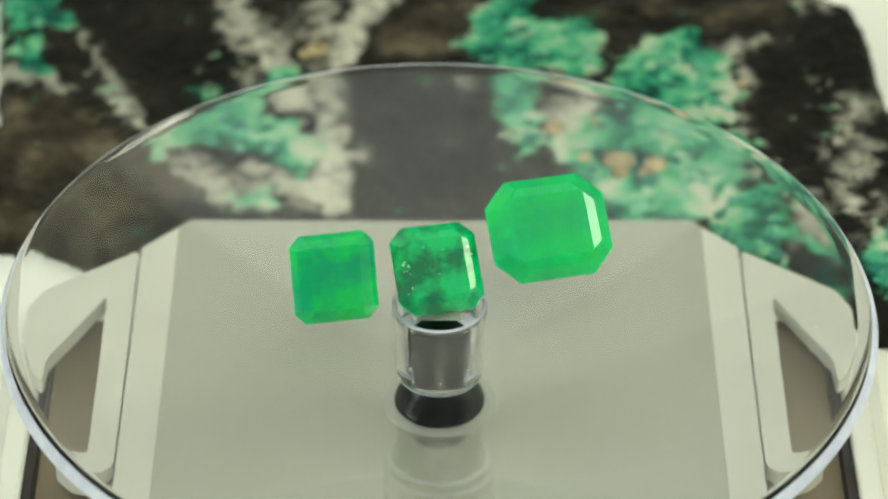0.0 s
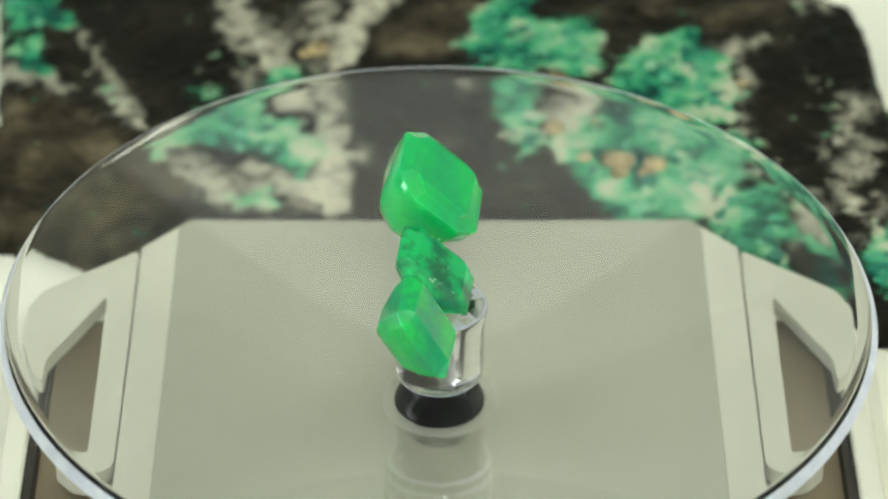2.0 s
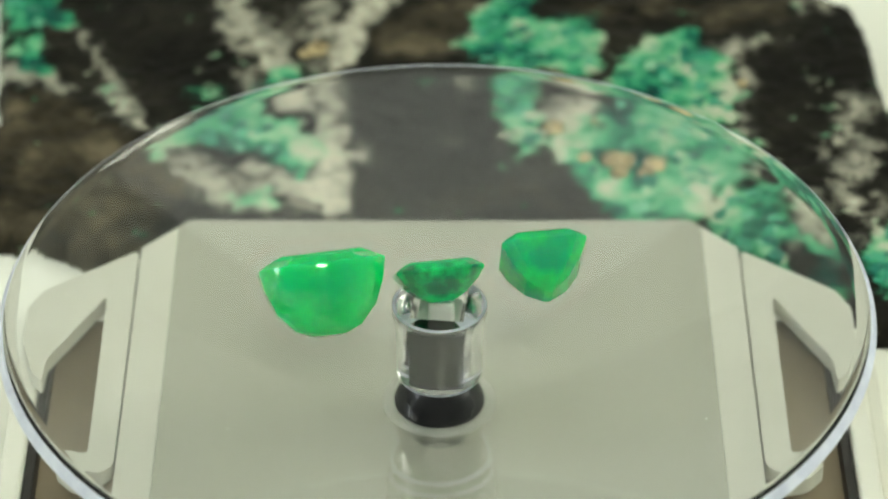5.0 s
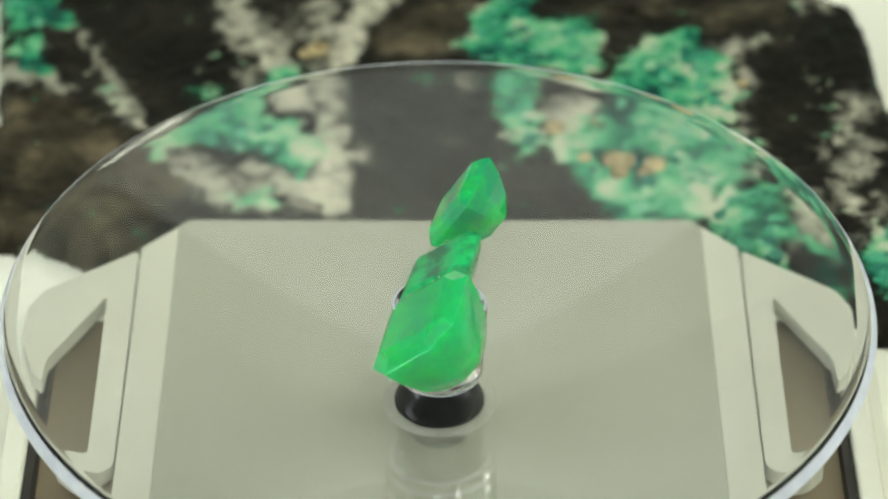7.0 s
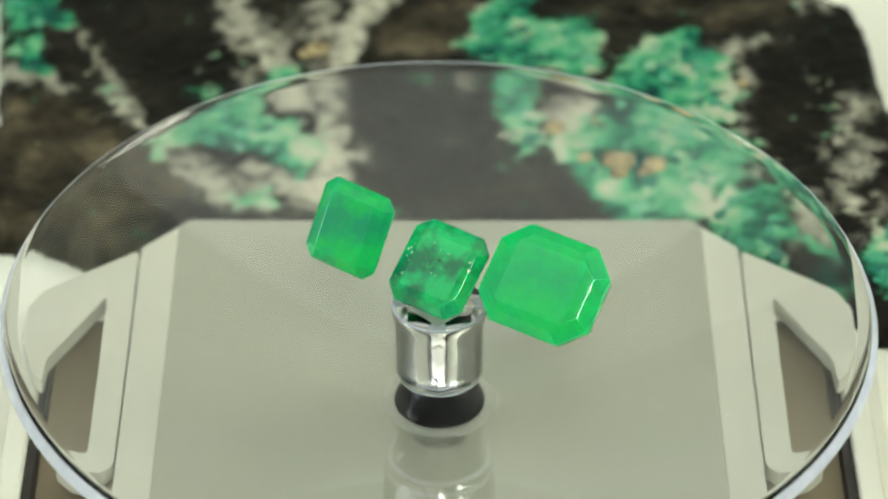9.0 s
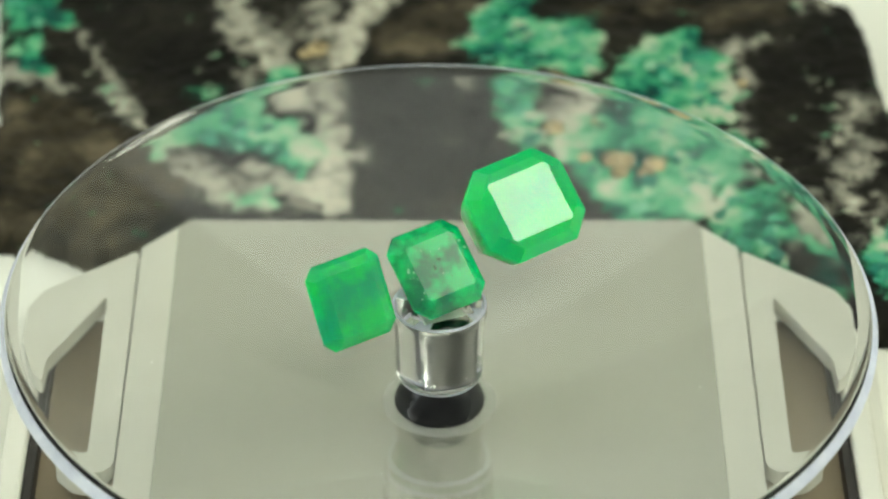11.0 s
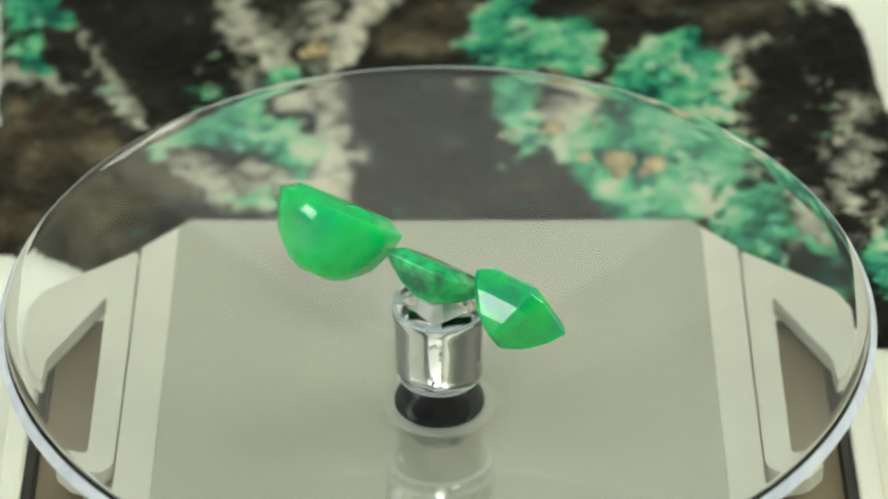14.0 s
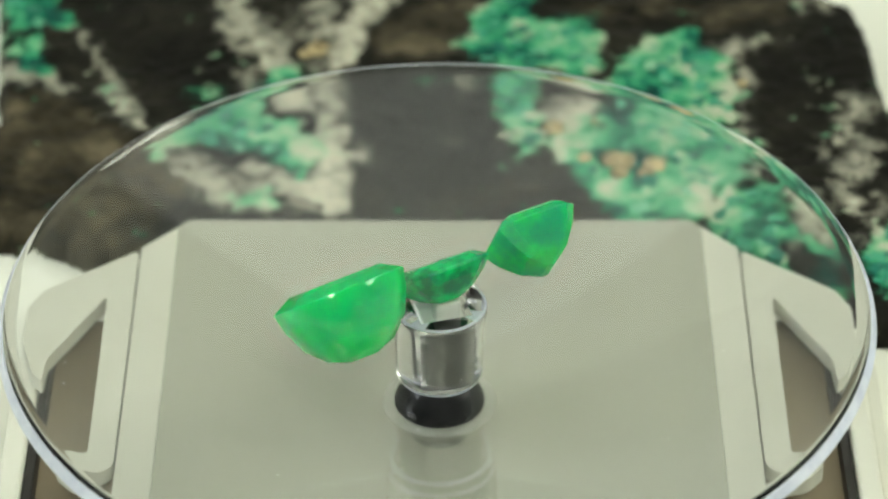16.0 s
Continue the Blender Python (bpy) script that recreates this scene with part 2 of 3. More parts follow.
# ---- the turntable's base ----
def turntable_base():
    base = thing("turntable_base", (0, 0, -16))
    up = 16

    def add(name, bm, mat, label="", smooth=False, parent=base):
        bmesh.ops.translate(bm, vec=(0, 0, up), verts=bm.verts)
        return part(name, bm, mat, parent, label, smooth)

    # low tray with a cream border
    bm = bmesh.new()
    box(bm, -48.2, 48.2, -60, 28, -15.8, -13.0)
    add("tray", bm, tray_plastic, "brown plastic tray floor")
    for side in (-1, 1):
        bm = bmesh.new()
        xs = sorted((side * 49.6, side * 52.4))
        box(bm, xs[0], xs[1], -60, 24, -15.9, -10.6, 0.5)
        add("border", bm, frame_plastic, "cream plastic border")
        bm = bmesh.new()
        xs = sorted((side * 52.6, side * 54.6))
        box(bm, xs[0], xs[1], -60, 21, -15.9, -13.2, 0.5)
        add("border_step", bm, frame_plastic)
        bm = bmesh.new()
        xs = sorted((side * 48.3, side * 49.5))
        box(bm, xs[0], xs[1], -60, 24, -15.9, -11.2, 0.2)
        add("gasket", bm, gasket_black, "black gasket line")
    # satin middle deck with rounded back corners
    bm = bmesh.new()
    deck = [(-33.99, -60), (33.99, -60), (33.99, 42.1), (32.6, 43.6), (-32.6, 43.6), (-33.99, 42.1)]
    prism(bm, deck, -12.9, -8.0, 0.04)
    add("deck", bm, deck_paint, "satin grey deck plate")
    # side strips and hooked arms
    for side in (-1, 1):
        bm = bmesh.new()
        strip = [(34.0, -60), (38.5, -60), (38.5, 37.4), (34.0, 42.1)]
        prism(bm, [(side * x, y) for x, y in (strip if side > 0 else strip[::-1])], -12.9, -8.02, 0.08)
        add("side_strip", bm, wing_plastic, "pale grey plastic side strip")
        bm = bmesh.new()
        arm = [(38.75, 37.0), (38.75, -6.6), (40.2, -8.2), (43.4, -7.4), (45.6, -4.8), (44.9, -3.7), (42.0, -4.6), (42.15, 27.2), (48.6, 14.0),
               (48.8, 9.4), (50.2, 11.2), (51.9, 17.5), (51.9, 24.5), (50.2, 28.2), (46.5, 31.2)]
        arm = rounded([(side * x, y) for x, y in (arm if side < 0 else arm[::-1])], 0.8)
        prism(bm, arm, -10.4, -8.2, 0.07)
        add("side_arm", bm, wing_plastic, "pale grey plastic arm with an open triangular gap")
    # clear spindle under the dish
    bm = bmesh.new()
    turned(bm, [(0, -5.62), (3.4, -5.62), (3.6, -5.8), (3.6, -8.1), (0, -8.1)], 64, False)
    add("spindle", bm, stand_acrylic, "clear spindle under the dish", True)
    tagged(base, "grey plastic turntable base with hooked side arms on a white table", "turntable")
    return base


turntable_base()


# ---- the mineral slab behind ----
PATCHES = []


def patch(kind, strength, *outline):
    """A field of one mineral in the slab's face; below full strength it is mottled with its neighbours."""
    PATCHES.append((kind, strength, outline))


def depth_in(outline, x, y):
    """Distance to the outline, point by point: positive inside, negative outside."""
    best, within = np.full(x.shape, 1e9), np.zeros(x.shape, bool)
    for (x0, y0), (x1, y1) in zip(outline, outline[1:] + outline[:1]):
        dx, dy = x1 - x0, y1 - y0
        u = np.clip(((x - x0) * dx + (y - y0) * dy) / (dx * dx + dy * dy + 1e-9), 0, 1)
        best = np.minimum(best, np.hypot(x - x0 - u * dx, y - y0 - u * dy))
        if y0 != y1:
            within ^= ((y0 > y) != (y1 > y)) & (x < x0 + (y - y0) / (y1 - y0) * dx)
    return np.where(within, best, -best)


patch("beryl", 1.00, (5.5, 99.6), (8.4, 104.2), (12.9, 104.2), (14.3, 96.6), (18.8, 98.1), (21.6, 96.6), (22.9, 93.6), (22.5, 87.7), (20.8, 83.7), (17.6, 83.7), (9.7, 85.1), (5, 86), (3, 87.7), (3.4, 93.6))
patch("beryl", 1.00, (25.6, 85.5), (27.4, 90.6), (30.7, 93.6), (36.4, 93.6), (39.3, 89.2), (40.6, 83.4), (41.5, 77.7), (40.5, 71.8), (37.3, 70), (33.6, 74.2), (29.2, 77.7), (23.4, 81.6))
patch("beryl", 0.90, (3.8, 85.5), (13.3, 84.5), (12.6, 77), (14.5, 68.7), (13.6, 63.3), (10.9, 61.9), (9.6, 68), (8, 74.9), (5.6, 80.5))
patch("beryl", 1.00, (21.8, 70.4), (24.5, 77.7), (28.4, 79.1), (33.1, 78.4), (37, 71.4), (39.3, 65.9), (42.7, 65), (39.6, 58.6), (37, 54), (34, 48.2), (22.5, 48), (19.3, 53.4), (16.9, 61.3), (17.9, 68))
patch("beryl", 0.95, (38.1, 54), (41.7, 56), (44.9, 54), (46.1, 48.2), (45.5, 38.3), (43.8, 35.2), (39.8, 40.1), (36.2, 43.8), (36.1, 48.9))
patch("beryl", 0.90, (56.9, 47), (60.5, 48.9), (58.5, 31), (54.5, 33.4), (54.5, 40.7))
patch("beryl", 0.85, (-37.8, 68), (-33.9, 72.8), (-29.4, 76.6), (-26.3, 75.6), (-21.4, 70.7), (-17.6, 68), (-16.4, 61.9), (-18.6, 57), (-21, 59.7), (-25, 63.7), (-28.7, 61.9), (-32.7, 65), (-35.7, 64.2), (-38.7, 61.9))
patch("beryl", 0.75, (-28.3, 54), (-23.1, 54.9), (-21.5, 49.8), (-27.3, 49.3))
patch("beryl", 0.95, (-63.6, 104.2), (-56.6, 104.2), (-54, 99.6), (-51.6, 95.8), (-55.4, 95.4), (-56.4, 93.3), (-55.6, 87.7), (-54.2, 82.6), (-56.6, 82.6), (-58.7, 86.3), (-58.4, 93.6), (-61, 95.4))
patch("beryl", 0.70, (-46, 80.8), (-44, 79.4), (-43.4, 74.9), (-45.9, 78))
patch("beryl", 0.42, (-37.8, 72.8), (-35.5, 79.8), (-31.3, 82.6), (-27.8, 79.1), (-33.2, 74.2))
patch("beryl", 0.60, (-27.6, 79.4), (-25.1, 83.7), (-18.8, 86), (-17.1, 81.9), (-23.4, 80.5))
patch("beryl", 0.60, (-62.5, 94.3), (-58.4, 93.6), (-56.6, 83.4), (-59.2, 85.1), (-61.8, 87.7))
patch("calcite", 0.55, (-33.3, 104.2), (-14.5, 104.2), (-12.7, 98.1), (-14.1, 87.7), (-17.1, 81.9), (-23.4, 81.9), (-27.2, 78.4), (-29.8, 83.4), (-32.2, 90.6))
patch("calcite", 0.75, (-27.1, 93.6), (-20.7, 95.1), (-18.8, 84.8), (-24.2, 81.9), (-26.7, 84.8))
patch("calcite", 1.40, (-12.1, 104.2), (-6.5, 104.2), (-9.9, 95.8), (-12.9, 86.3), (-14.2, 83.4), (-15.2, 83.7), (-14.8, 89.2), (-13.4, 96.6))
patch("calcite", 1.15, (-16.5, 83.1), (-13.7, 83.7), (-13.7, 76.3), (-13.1, 65.5), (-13.1, 59.9), (-11.8, 55.3), (-13, 48.2), (-16.1, 48), (-16.7, 56), (-16.5, 66.6), (-16.9, 76.3))
patch("calcite", 0.75, (-22.8, 48.2), (-20.9, 56), (-16.4, 56.6), (-12.6, 55.3), (-11.3, 48.2))
patch("calcite", 0.70, (-13.5, 65), (-6.7, 65.5), (-8.9, 61.9), (-13.5, 61.5))
patch("calcite", 0.85, (-26.4, 77.7), (-23.4, 81.2), (-16.7, 82.6), (-17, 72.8), (-20.7, 71.4), (-23.1, 73.5), (-25.4, 74.2))
patch("calcite", 0.72, (-39.3, 66.4), (-36.5, 64.6), (-32.7, 65.3), (-28.7, 61.3), (-24.9, 63.3), (-21, 59.9), (-17.2, 56), (-21.3, 48.2), (-27.3, 48.5), (-30.9, 54), (-34.4, 55.3), (-37.5, 59.9))
patch("calcite", 1.05, (-52.2, 95.8), (-50.2, 93.6), (-46.9, 87), (-43.9, 79.1), (-41.6, 73.5), (-39.5, 68.8), (-41.7, 68.4), (-44.6, 74.2), (-46.3, 80.5), (-48.8, 87), (-51.2, 91.4))
patch("calcite", 1.00, (-62.6, 87.7), (-58.4, 84.8), (-53.9, 83.9), (-51.5, 80.5), (-52.2, 79.1), (-56.5, 81.6), (-59.8, 83.1), (-62.3, 84.5))
patch("calcite", 0.50, (-51.8, 80.8), (-45.3, 80.2), (-44.8, 78.2), (-51.5, 79.1))
patch("calcite", 0.85, (14.1, 76.3), (18.2, 76.6), (22.6, 75.2), (23, 71.4), (18, 70.4), (13.8, 71.8))
patch("calcite", 0.70, (14.4, 82.2), (18.5, 82.6), (18.3, 79.4), (15, 79.8))
patch("calcite", 0.72, (38.8, 91.4), (42.1, 92.4), (43.3, 87.7), (44.1, 80.5), (42, 80.2), (42.8, 73.5), (41.5, 66.9), (39.5, 70.4), (41.4, 77.7), (40.6, 84.8))
patch("calcite", 0.50, (49.9, 69.3), (56.7, 79.1), (61.5, 80.5), (62.6, 76.3), (59.5, 47), (54.5, 56), (52.3, 57.3), (50.1, 61.9))
patch("calcite", 0.68, (51.4, 57.3), (54.7, 58.9), (56.3, 52.1), (60.1, 56), (59.2, 47), (54.5, 40.1), (52.7, 47))
patch("calcite", 0.75, (43.9, 57.3), (47.2, 58.9), (50.4, 50.8), (52.8, 44.5), (51.4, 37.7), (48.1, 43), (46.5, 40.1), (46.4, 47), (44.9, 54))
patch("calcite", 0.65, (50.2, 104.2), (59, 103.4), (58.1, 100.8), (53.8, 99.9), (51.1, 96.9))
patch("calcite", 0.50, (-6.3, 84.1), (-2.3, 84.8), (-2.8, 80.8), (-6.2, 81.6))
patch("calcite", 0.55, (-0.7, 68), (3.4, 66.9), (1.8, 64.2), (-0.9, 65))
patch("calcite", 0.60, (1.2, 82.2), (3.4, 84.8), (6.1, 79.1), (7.2, 74.9), (3.3, 76.3))
patch("calcite", 0.60, (2.5, 94.3), (5.7, 95.1), (3.4, 87.7), (2.2, 89.2))
patch("calcite", 0.50, (42.7, 92.1), (46.3, 92.8), (46.4, 88.4), (44.1, 89.2))
patch("calcite", 0.45, (31.5, 77.7), (42.4, 65.9), (36.4, 68))
patch("brown", 1.00, (-62.4, 78.4), (-53.7, 77.7), (-48.9, 75.6), (-42, 67.3), (-34.4, 56), (-38.6, 40.7), (-45.6, 37), (-58.8, 44.5))
patch("brown", 0.62, (-10.3, 95.8), (-6.3, 104.2), (5.9, 104.2), (4.2, 93.6), (1.8, 85.5), (-10.9, 85.5))
patch("brown", 0.60, (14.1, 104.2), (50.9, 104.2), (49.4, 95.8), (42, 93.3), (18, 96.6))
patch("brown", 0.38, (3.3, 73.5), (9.5, 69.3), (10.8, 59.9), (16.8, 54.7), (19.5, 48.2), (-5.7, 48.2), (-1.3, 56), (5.5, 57.3))
patch("beryl", 0.75, (12.5, 68), (17.2, 71.4), (23, 71.4), (21.5, 61.3), (16.9, 59.9), (14, 63.9))
patch("beryl", 0.75, (35.8, 71.4), (43.5, 65.9), (41, 57.3), (37, 54), (33.6, 59.9))
patch("beryl", 0.60, (45.8, 47), (51.6, 42), (52.2, 32.2), (47.2, 33.4))
patch("calcite", 0.60, (37.2, 93.6), (42.7, 92.1), (42, 81.9), (38.3, 86.3))
patch("beryl", 0.62, (-16.9, 74.9), (-14.5, 73.5), (-13.5, 63.9), (-16.2, 65.3))


def rock_height(x, y):
    v = Vector((x, y, 0))
    return -10.9 + 0.55 * noise.fractal(v * 0.09, 0.8, 2.0, 5) + 0.35 * noise.noise(v * 0.45)


def mineral_slab():
    outline = [(-72, 49), (-57.4, 48.0), (-53.5, 47.0), (-49, 44.4), (-45.5, 41.5), (-40, 45.5), (-30, 46), (30, 46), (37, 43), (46, 36.5), (52, 32), (54.6, 28), (64, 27), (72, 30),
               (73, 60), (66, 69), (61.7, 76.3), (61, 86.3), (60.6, 95), (58.9, 102.2), (50, 108), (0, 128), (-60, 126), (-64, 112), (-61.4, 86.3), (-60.2, 72), (-74, 66)]
    step = 0.5
    xs, ys = np.arange(-75, 75.1, step), np.arange(20, 130.1, step)
    gx, gy = [g.ravel() for g in np.meshgrid(xs, ys)]

    def wobble(scale, shift):
        return np.array([noise.noise(Vector((x * scale, y * scale, shift))) for x, y in zip(gx, gy)])

    wx = gx + 1.3 * wobble(0.28, 3.0) + 0.6 * wobble(0.8, 5.0)
    wy = gy + 1.3 * wobble(0.28, 9.0) + 0.6 * wobble(0.8, 14.0)
    rim_depth = depth_in(outline, gx + 0.5 * (wx - gx), gy + 0.5 * (wy - gy))
    fields = {kind: np.zeros(gx.shape) for kind in ("calcite", "beryl", "brown")}
    for kind, strength, edge in PATCHES:
        softness = 8.0 if kind == "brown" else 4.2
        fields[kind] = np.maximum(fields[kind], strength * np.clip(0.5 + depth_in(edge, wx, wy) / softness, 0, 1))
    lumps = np.abs(wobble(0.7, 5.0))
    verts, index, kept = [], {}, np.flatnonzero(rim_depth > -0.4)
    for k in kept:
        x, y = gx[k], gy[k]
        index[int(k) % len(xs), int(k) // len(xs)] = len(verts)
        z = rock_height(x, y) - 1.6 * max(0, 1 - rim_depth[k] / 1.8) ** 2 + 0.5 * fields["beryl"][k] * lumps[k] + 0.25 * fields["calcite"][k]
        verts.append((x * MM, y * MM, z * MM))
    faces = [(index[i, j], index[i + 1, j], index[i + 1, j + 1], index[i, j + 1]) for i, j in index
             if (i + 1, j) in index and (i, j + 1) in index and (i + 1, j + 1) in index]
    me = bpy.data.meshes.new("slab")
    me.from_pydata(verts, [], faces)
    for key, values in fields.items():
        a = me.attributes.new(key, "FLOAT", "POINT")
        a.data.foreach_set("value", np.ascontiguousarray(values[kept], dtype=np.float32))
    bm = bmesh.new()
    bm.from_mesh(me)
    bmesh.ops.delete(bm, geom=[v for v in bm.verts if not v.link_faces], context="VERTS")
    rim = [e for e in bm.edges if e.is_boundary]
    pulled = bmesh.ops.extrude_edge_only(bm, edges=rim)
    for v in pulled["geom"]:
        if isinstance(v, bmesh.types.BMVert):
            v.co.z = -0.01595
            v.co.x *= 1.004
    bm.to_mesh(me)
    bm.free()
    for f in me.polygons:
        f.use_smooth = True
    me.materials.append(rock_stuff)
    rock = thing("mineral_slab", (0, 85, -16))
    face = new("slab", me)
    face.parent = rock
    face.location = (0, -0.085, 0.016)
    # gold-coloured grains
    for x, y, r in ((23.3, 61.0, 1.7), (24.9, 60.9, 1.6), (24.0, 57.6, 1.3), (29.0, 60.0, 1.7), (27.6, 58.2, 1.1), (19.6, 61.3, 1.1), (15.6, 69.3, 1.5), (16.3, 81.2, 1.3),
                    (-17.3, 89.2, 1.7), (-18.9, 87.7, 1.0), (41.9, 80.5, 0.7), (27.3, 75.6, 0.9), (21.1, 70.1, 0.5)):
        bm = bmesh.new()
        bmesh.ops.create_icosphere(bm, subdivisions=2, radius=r)
        for v in bm.verts:
            v.co *= 1 + 0.28 * noise.noise(v.co * 1.1 + Vector((x, y, 0)))
            v.co.z *= 0.6
        bmesh.ops.translate(bm, vec=(x, y - 85, rock_height(x, y) + 16.3), verts=bm.verts)
        part("pyrite_grain", bm, pyrite, rock, "gold-coloured pyrite grain")
    rng = random.Random(21)
    for kind, strength, edge in PATCHES:
        if kind != "beryl" or strength < 0.8:
            continue
        places = np.array([(rng.uniform(min(p[0] for p in edge), max(p[0] for p in edge)), rng.uniform(min(p[1] for p in edge), max(p[1] for p in edge))) for _ in range(70)])
        bm = bmesh.new()
        for (x, y), inner in zip(places, depth_in(edge, places[:, 0], places[:, 1])):
            if inner < 1.2:
                continue
            r, tall = rng.uniform(0.7, 1.7), rng.uniform(0.2, 0.6)
            m = Matrix.LocRotScale((x, y - 85, rock_height(x, y) + 15.85), Euler((rng.uniform(-0.4, 0.4), rng.uniform(-0.4, 0.4), rng.uniform(0, 3))), (r, r * rng.uniform(0.7, 1.2), tall))
            bmesh.ops.create_cone(bm, cap_ends=True, segments=6, radius1=1, radius2=rng.uniform(0.6, 0.95), depth=1.6, matrix=m)
        tagged(part("crystal_crust", bm, crystal_stuff, rock, "small green beryl crystals"), kind="stuff")
    tagged(rock, "rough black rock slab with green crystals and white veins", "rock")


mineral_slab()


# ---- the glass dish ----
def dish():
    """A watch glass: a flat spot in the middle, sides that rise towards a square-cut edge."""
    bm = bmesh.new()
    thick, rise, flat, power = 1.5, 15.1, 5.0, 1.4

    def level(r):
        return rise * (max(0.0, r - flat) / (50.0 - flat)) ** power

    inner, outer = [], []
    for k in range(31):
        r = 50.0 * k / 30
        inner.append((r, level(r)))
        slope = math.atan((level(r + 0.05) - level(max(0, r - 0.05))) / 0.1)
        outer.append((r + thick * math.sin(slope) if r else 0.0, level(r) - thick * math.cos(slope)))
    (xi, zi), (xo, zo) = inner[-1], outer[-1]
    edge = [(xi + 0.14, zi - 0.05), (xi + 0.24, zi - 0.2), ((xi + xo) / 2 + 0.22, (zi + zo) / 2), (xo + 0.12, zo + 0.22), (xo + 0.1, zo + 0.08)]
    turned(bm, inner + edge + outer[::-1], 160, False)
    bmesh.ops.translate(bm, vec=(0, 0, -2.6), verts=bm.verts)
    ob = part("glass_dish", bm, dish_glass, None, "", True)
    ob.visible_shadow = False
    # the clear rim's pale reflection is painted on its outer faces
    ob.data.materials.append(edge_sheen)
    for f in ob.data.polygons:
        out = (f.normal.x * f.center.x + f.normal.y * f.center.y) / max(1e-6, math.hypot(f.center.x, f.center.y))
        if math.hypot(f.center.x, f.center.y) > 0.05004 and out > 0.3 and f.normal.z > -0.5:
            f.material_index = 1
    rng = random.Random(11)
    bm = bmesh.new()
    for _ in range(26):
        a, r, k = rng.uniform(0, 6.28), 8 + 36 * rng.random() ** 0.6, rng.uniform(0.04, 0.11)
        x, y, z = r * math.cos(a), r * math.sin(a), level(r) - 2.6
        bmesh.ops.create_icosphere(bm, subdivisions=1, radius=k, matrix=Matrix.LocRotScale((x, y, z + k * 0.3), None, (rng.uniform(0.6, 2.2), 1, 0.5)))
    tagged(part("dust_specks", bm, dust, ob, "tiny pale dust specks"), kind="stuff")
    return tagged(ob, "clear shallow round glass dish with a polished rim", "dish")


# ---- the acrylic stand ----
def stand():
    """A short clear rod with a deep square socket sunk from its top."""
    holder = thing("gem_stand")
    bm = bmesh.new()
    n = 64
    profile = [(4.55, 1.93), (5.0, 2.15), (5.18, 2.9), (5.22, 8.6), (5.4, 10.4), (5.6, 11.5), (5.5, 11.95), (5.2, 12.12)]
    turned(bm, profile, n, False)
    bm.verts.ensure_lookup_table()
    low, high = list(bm.verts[:n]), list(bm.verts[-n:])
    bm.faces.new(low[::-1])

    def square(side, z):
        h = side / 2
        out = []
        for i in range(n):
            a = 2 * math.pi * i / n
            c, s = math.cos(a), math.sin(a)
            k = h / max(abs(c), abs(s))
            out.append(bm.verts.new((k * c, k * s, z)))
        return out

    rings = [high, square(6.2, 12.0), square(5.5, 11.2), square(5.4, 2.5)]
    for a, b in zip(rings, rings[1:]):
        for i in range(n):
            j = (i + 1) % n
            bm.faces.new((a[i], a[j], b[j], b[i]))
    bm.faces.new(rings[-1])
    core = part("body", bm, stand_acrylic, holder, "clear acrylic rod with a notched top")
    core.visible_shadow = False
    # rod rims are brightened with the same painted sheen
    core.data.materials.append(edge_sheen)
    for f in core.data.polygons:
        height, reach = f.center.z / MM, math.hypot(*f.center.xy) / MM
        f.material_index = 1 if reach > 4.5 and (1.9 < height < 2.3 or height > 11.9) else 0
        f.use_smooth = abs(f.normal.z) < 0.5 and math.hypot(*f.center.xy) > 0.0045
    bm = bmesh.new()
    turned(bm, [(0, -2.45), (5.1, -2.42), (5.32, -2.25), (5.35, -1.9), (5.1, -1.2), (4.4, 0.2), (3.7, 1.4), (3.3, 1.9), (0, 1.9)], 64, False)
    part("foot", bm, black_gloss, holder, "glossy black rubber foot", True)
    # added ring: the dish's pale reflection round the foot, as a film
    bm = bmesh.new()
    turned(bm, [(5.2, -2.58), (6.75, -2.44), (6.8, -2.41), (6.6, -2.37), (5.9, -2.36), (5.25, -2.2)], 64, True)
    part("halo_ring", bm, halo_film, holder, "faint milky ring imitating a reflection round the foot", True)
    bm = bmesh.new()
    box(bm, -2.58, 2.58, -2.58, 2.58, 2.55, 10.2, 0.1)
    part("core", bm, black_plastic, holder, "black square peg inside the rod")
    bm = bmesh.new()
    box(bm, -2.5, 2.5, -2.5, 2.5, 10.25, 11.1, 0.2)
    box(bm, -1.9, 1.1, 0.6, 2.5, 10.5, 13.9, 0.4)
    part("putty", bm, putty, holder, "bit of pale putty under the stone", True)
    return tagged(holder, "clear acrylic rod stand in the dish, its top notched", "stand")


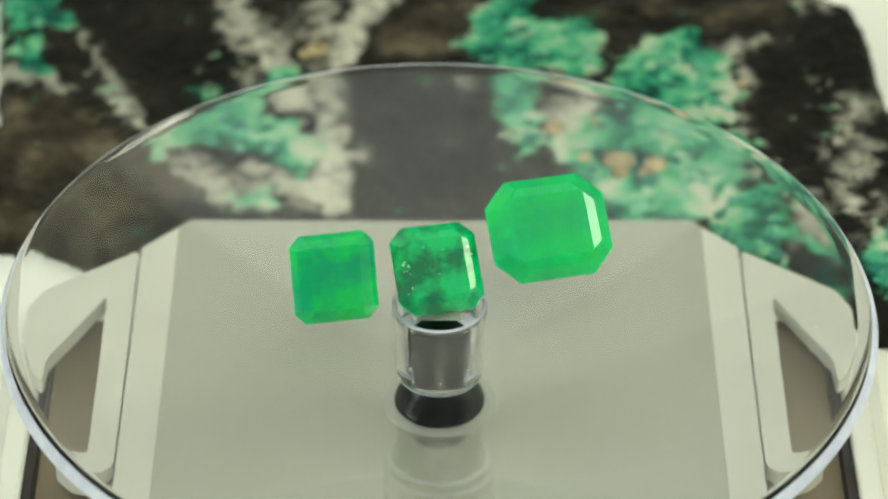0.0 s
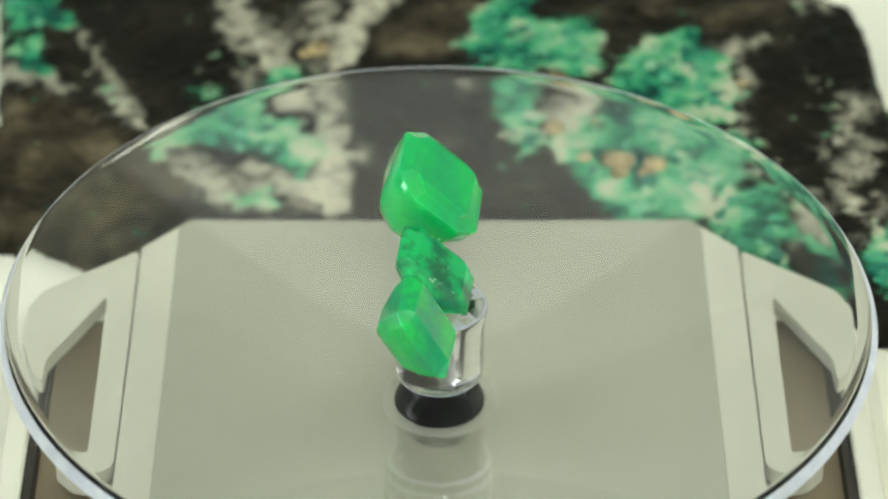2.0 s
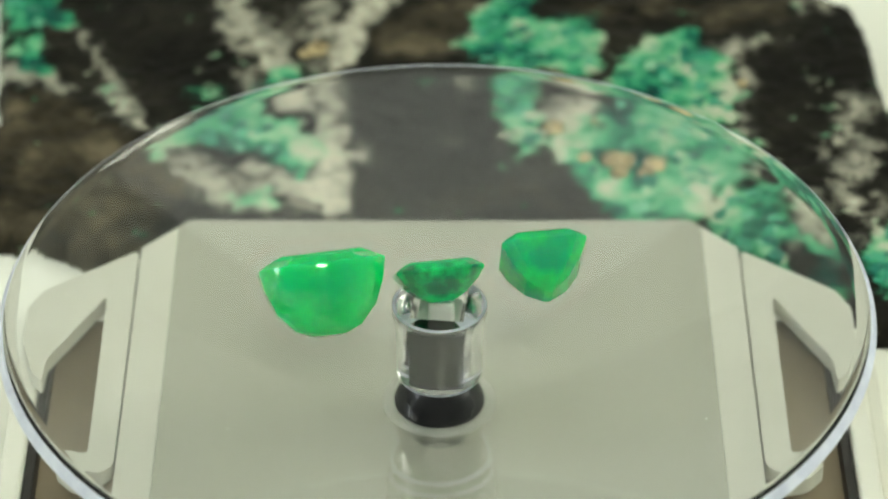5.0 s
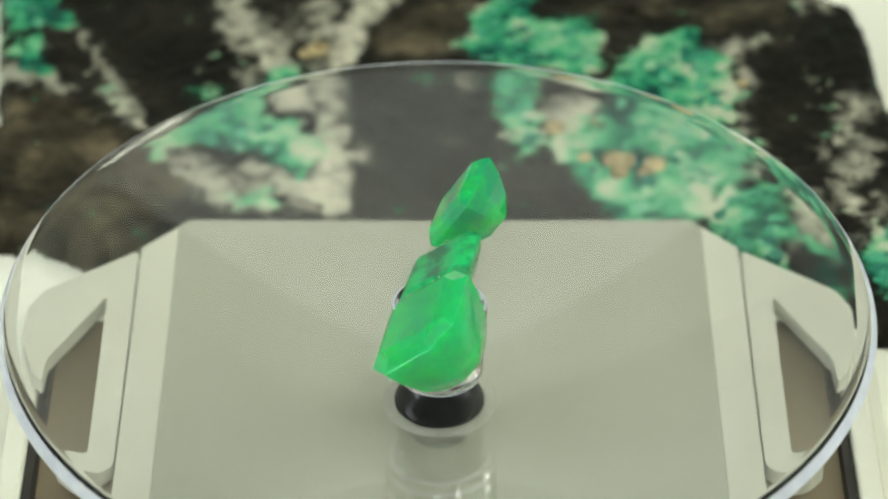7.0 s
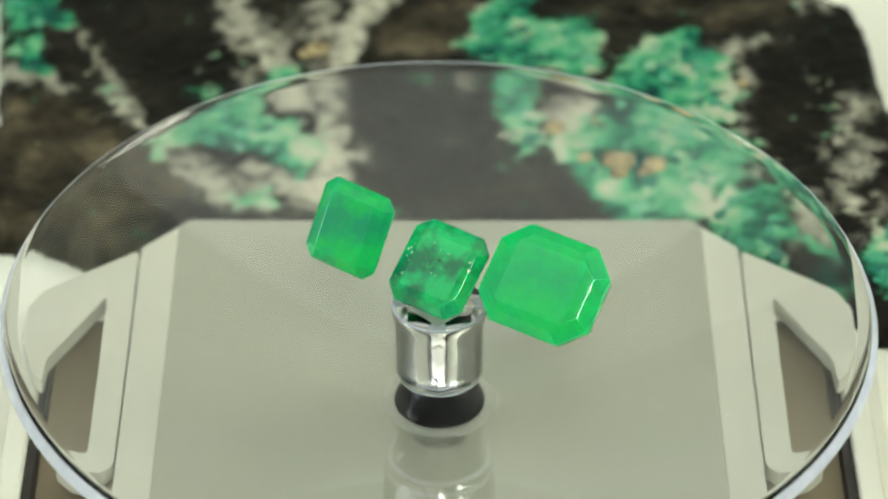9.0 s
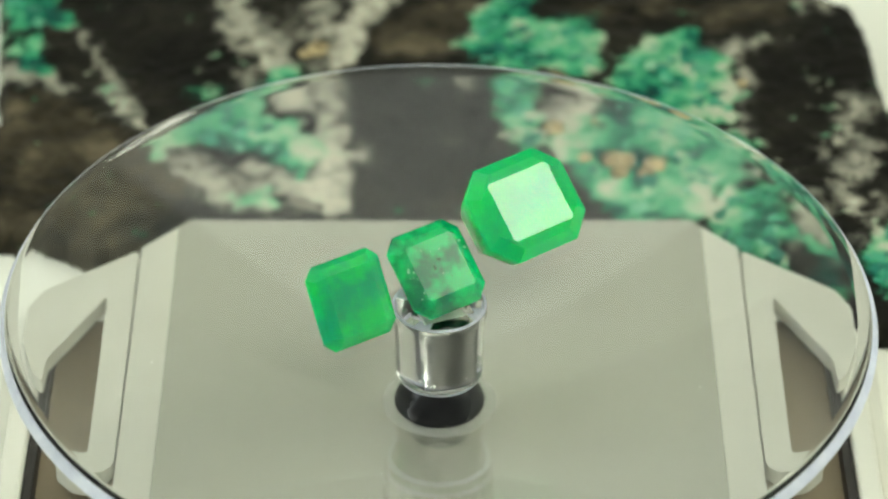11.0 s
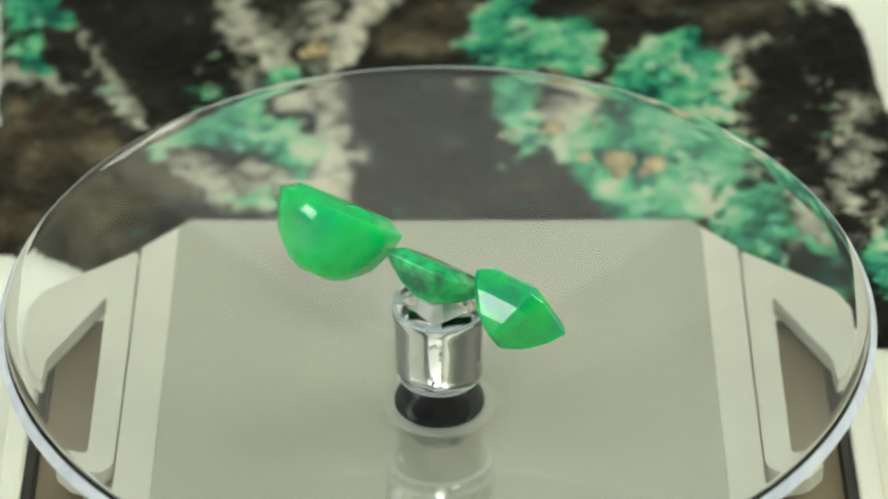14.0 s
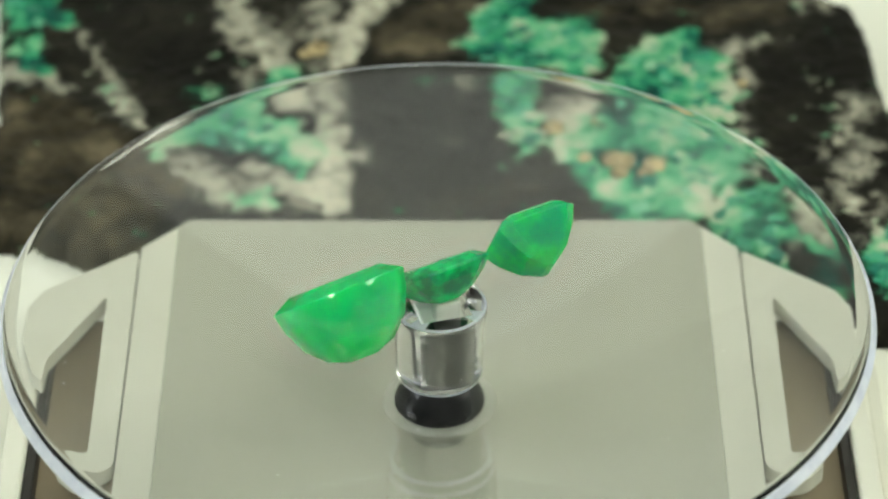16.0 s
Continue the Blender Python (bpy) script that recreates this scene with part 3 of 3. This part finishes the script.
# ---- the emeralds ----
def gem(name, w, h, cut, crown, pavilion, mat, label, keel=0.0, domed=False):
    """A step-cut stone: octagon rings from the table down to the culet; its table faces +z. Its rings stretch by keel along y."""
    bm = bmesh.new()

    def ring(k, z, c):
        a, b = w / 2 * k, h / 2 * (k + keel * (1 - k))
        c = min(c, a * 0.6, b * 0.6)
        return [bm.verts.new((x, y, z)) for x, y in ((-a, b - c), (-a + c, b), (a - c, b), (a, b - c), (a, -b + c), (a - c, -b), (-a + c, -b), (-a, -b + c))]

    rings = [ring(k, z, cut * (0.35 + 0.65 * k) * (0.12 if i == 0 else 1.0)) for i, (k, z) in enumerate(crown + pavilion)]
    bm.faces.new(rings[0])
    bm.faces.new(rings[-1][::-1])
    for a, b in zip(rings, rings[1:]):
        for i in range(8):
            j = (i + 1) % 8
            bm.faces.new((a[i], a[j], b[j], b[i]))
    bmesh.ops.recalc_face_normals(bm, faces=bm.faces)
    bmesh.ops.bevel(bm, geom=[e for e in bm.edges if not domed or min(v.co.z for v in e.verts) > -0.01], offset=0.04, segments=1, affect="EDGES")
    ob = part(name, bm, mat)
    if domed:
        for f in ob.data.polygons:
            f.use_smooth = f.center.z < -0.0001
    return tagged(ob, label, "gemstone", "emeralds on the stand")


def flecks(stone, name, count, spread, top, size, mat, label, seed):
    """Tiny flakes just inside a stone, more of them towards one side."""
    rng = random.Random(seed)
    bm = bmesh.new()
    for _ in range(count):
        x, y = rng.gauss(-0.22, 0.45) * spread, rng.gauss(0, 0.4) * spread
        if max(abs(x), abs(y)) > spread:
            continue
        r = size * rng.uniform(0.35, 1.0)
        z = top - 0.05 - 1.1 * rng.random() ** 2
        ring = [bm.verts.new((x + r * math.cos(a) * rng.uniform(0.4, 1.5), y + r * math.sin(a) * rng.uniform(0.4, 1.5), z + r * rng.uniform(-0.5, 0.5))) for a in (0, 1.3, 2.6, 3.9, 5.2)]
        tip, foot = bm.verts.new((x, y, z + 0.3 * r)), bm.verts.new((x, y, z - 0.3 * r))
        for i in range(5):
            bm.faces.new((ring[i], ring[(i + 1) % 5], tip))
            bm.faces.new((ring[(i + 1) % 5], ring[i], foot))
    ob = part(name, bm, mat, stone, label)
    return tagged(ob, kind="stuff")


def facing(normal, across):
    """The turn that lays a stone's table along normal and its width along across."""
    z = Vector(normal).normalized()
    x = Vector(across)
    x = (x - z * x.dot(z)).normalized()
    y = z.cross(x)
    return Matrix((x, y, z)).transposed().to_4x4()


glass_dish = dish()
gem_stand = stand()
big = gem("emerald", 14.3, 12.1, 2.77, [(0.62, 1.30), (0.80, 0.88), (0.985, 0.09)], [(1.0, 0.0), (0.93, -2.4), (0.78, -5.1), (0.52, -7.2), (0.26, -8.0)],
          gem_milky, "large milky green step-cut emerald held beside the stand", 0.0, True)
mid = gem("emerald", 10.1, 10.55, 1.6, [(0.64, 1.27), (0.80, 0.98), (0.985, 0.33)], [(1.0, 0.0), (0.84, -1.2), (0.56, -2.6), (0.26, -3.45)],
          gem_clear, "clear green step-cut emerald with flaws, seated on the stand")
small = gem("emerald", 9.85, 10.15, 1.24, [(0.60, 1.42), (0.85, 0.86), (0.985, 0.19)], [(1.0, 0.0), (0.82, -1.9), (0.50, -4.0), (0.10, -5.3)],
            gem_mid, "clouded green step-cut emerald held beside the stand", 0.3)
flecks(mid, "inclusions", 300, 4.2, 1.27, 0.22, fleck_pale, "pale crystal flecks inside", 3)
flecks(mid, "dark_inclusions", 45, 3.8, 1.28, 0.30, fleck_dark, "dark flecks inside", 8)
flecks(big, "dark_inclusions", 5, 4.5, 1.37, 0.10, fleck_dark, "few dark specks", 5)
flecks(small, "dark_inclusions", 8, 2.9, 1.5, 0.09, fleck_dark, "few dark specks", 6)
SEATS = [
    (big, (12.90, 4.40, 19.71), (0.197, -0.624, 0.757), (0.962, 0.269, -0.030)),
    (mid, (-0.10, 0.31, 16.82), (0.170, -0.613, 0.771), (0.972, 0.235, -0.027)),
    (small, (-11.82, -2.95, 18.05), (0.200, -0.829, 0.520), (0.976, 0.215, -0.031)),
]


def motions():
    """The dish turns once in PERIOD seconds, with a slight wobble, and carries the stand and the stones."""
    times = [0.25 * k for k in range(65)]

    def turn(t):
        return Matrix.Translation((-0.0002, 0, 0)) @ Matrix.Rotation(2 * math.pi * t / PERIOD, 4, "Z")

    lean = Matrix.Rotation(radians(0.6), 4, Vector((math.cos(radians(172.6 - 90)), math.sin(radians(172.6 - 90)), 0)))
    walk(glass_dish, [(t, turn(t) @ lean) for t in times])
    walk(gem_stand, [(t, Matrix.Translation((0.0002, 0, 0)) @ turn(t)) for t in times])
    for stone, at, normal, across in SEATS:
        seat = Matrix.Translation([c * MM for c in at]) @ facing(normal, across)
        walk(stone, [(t, turn(t) @ seat) for t in times])


motions()
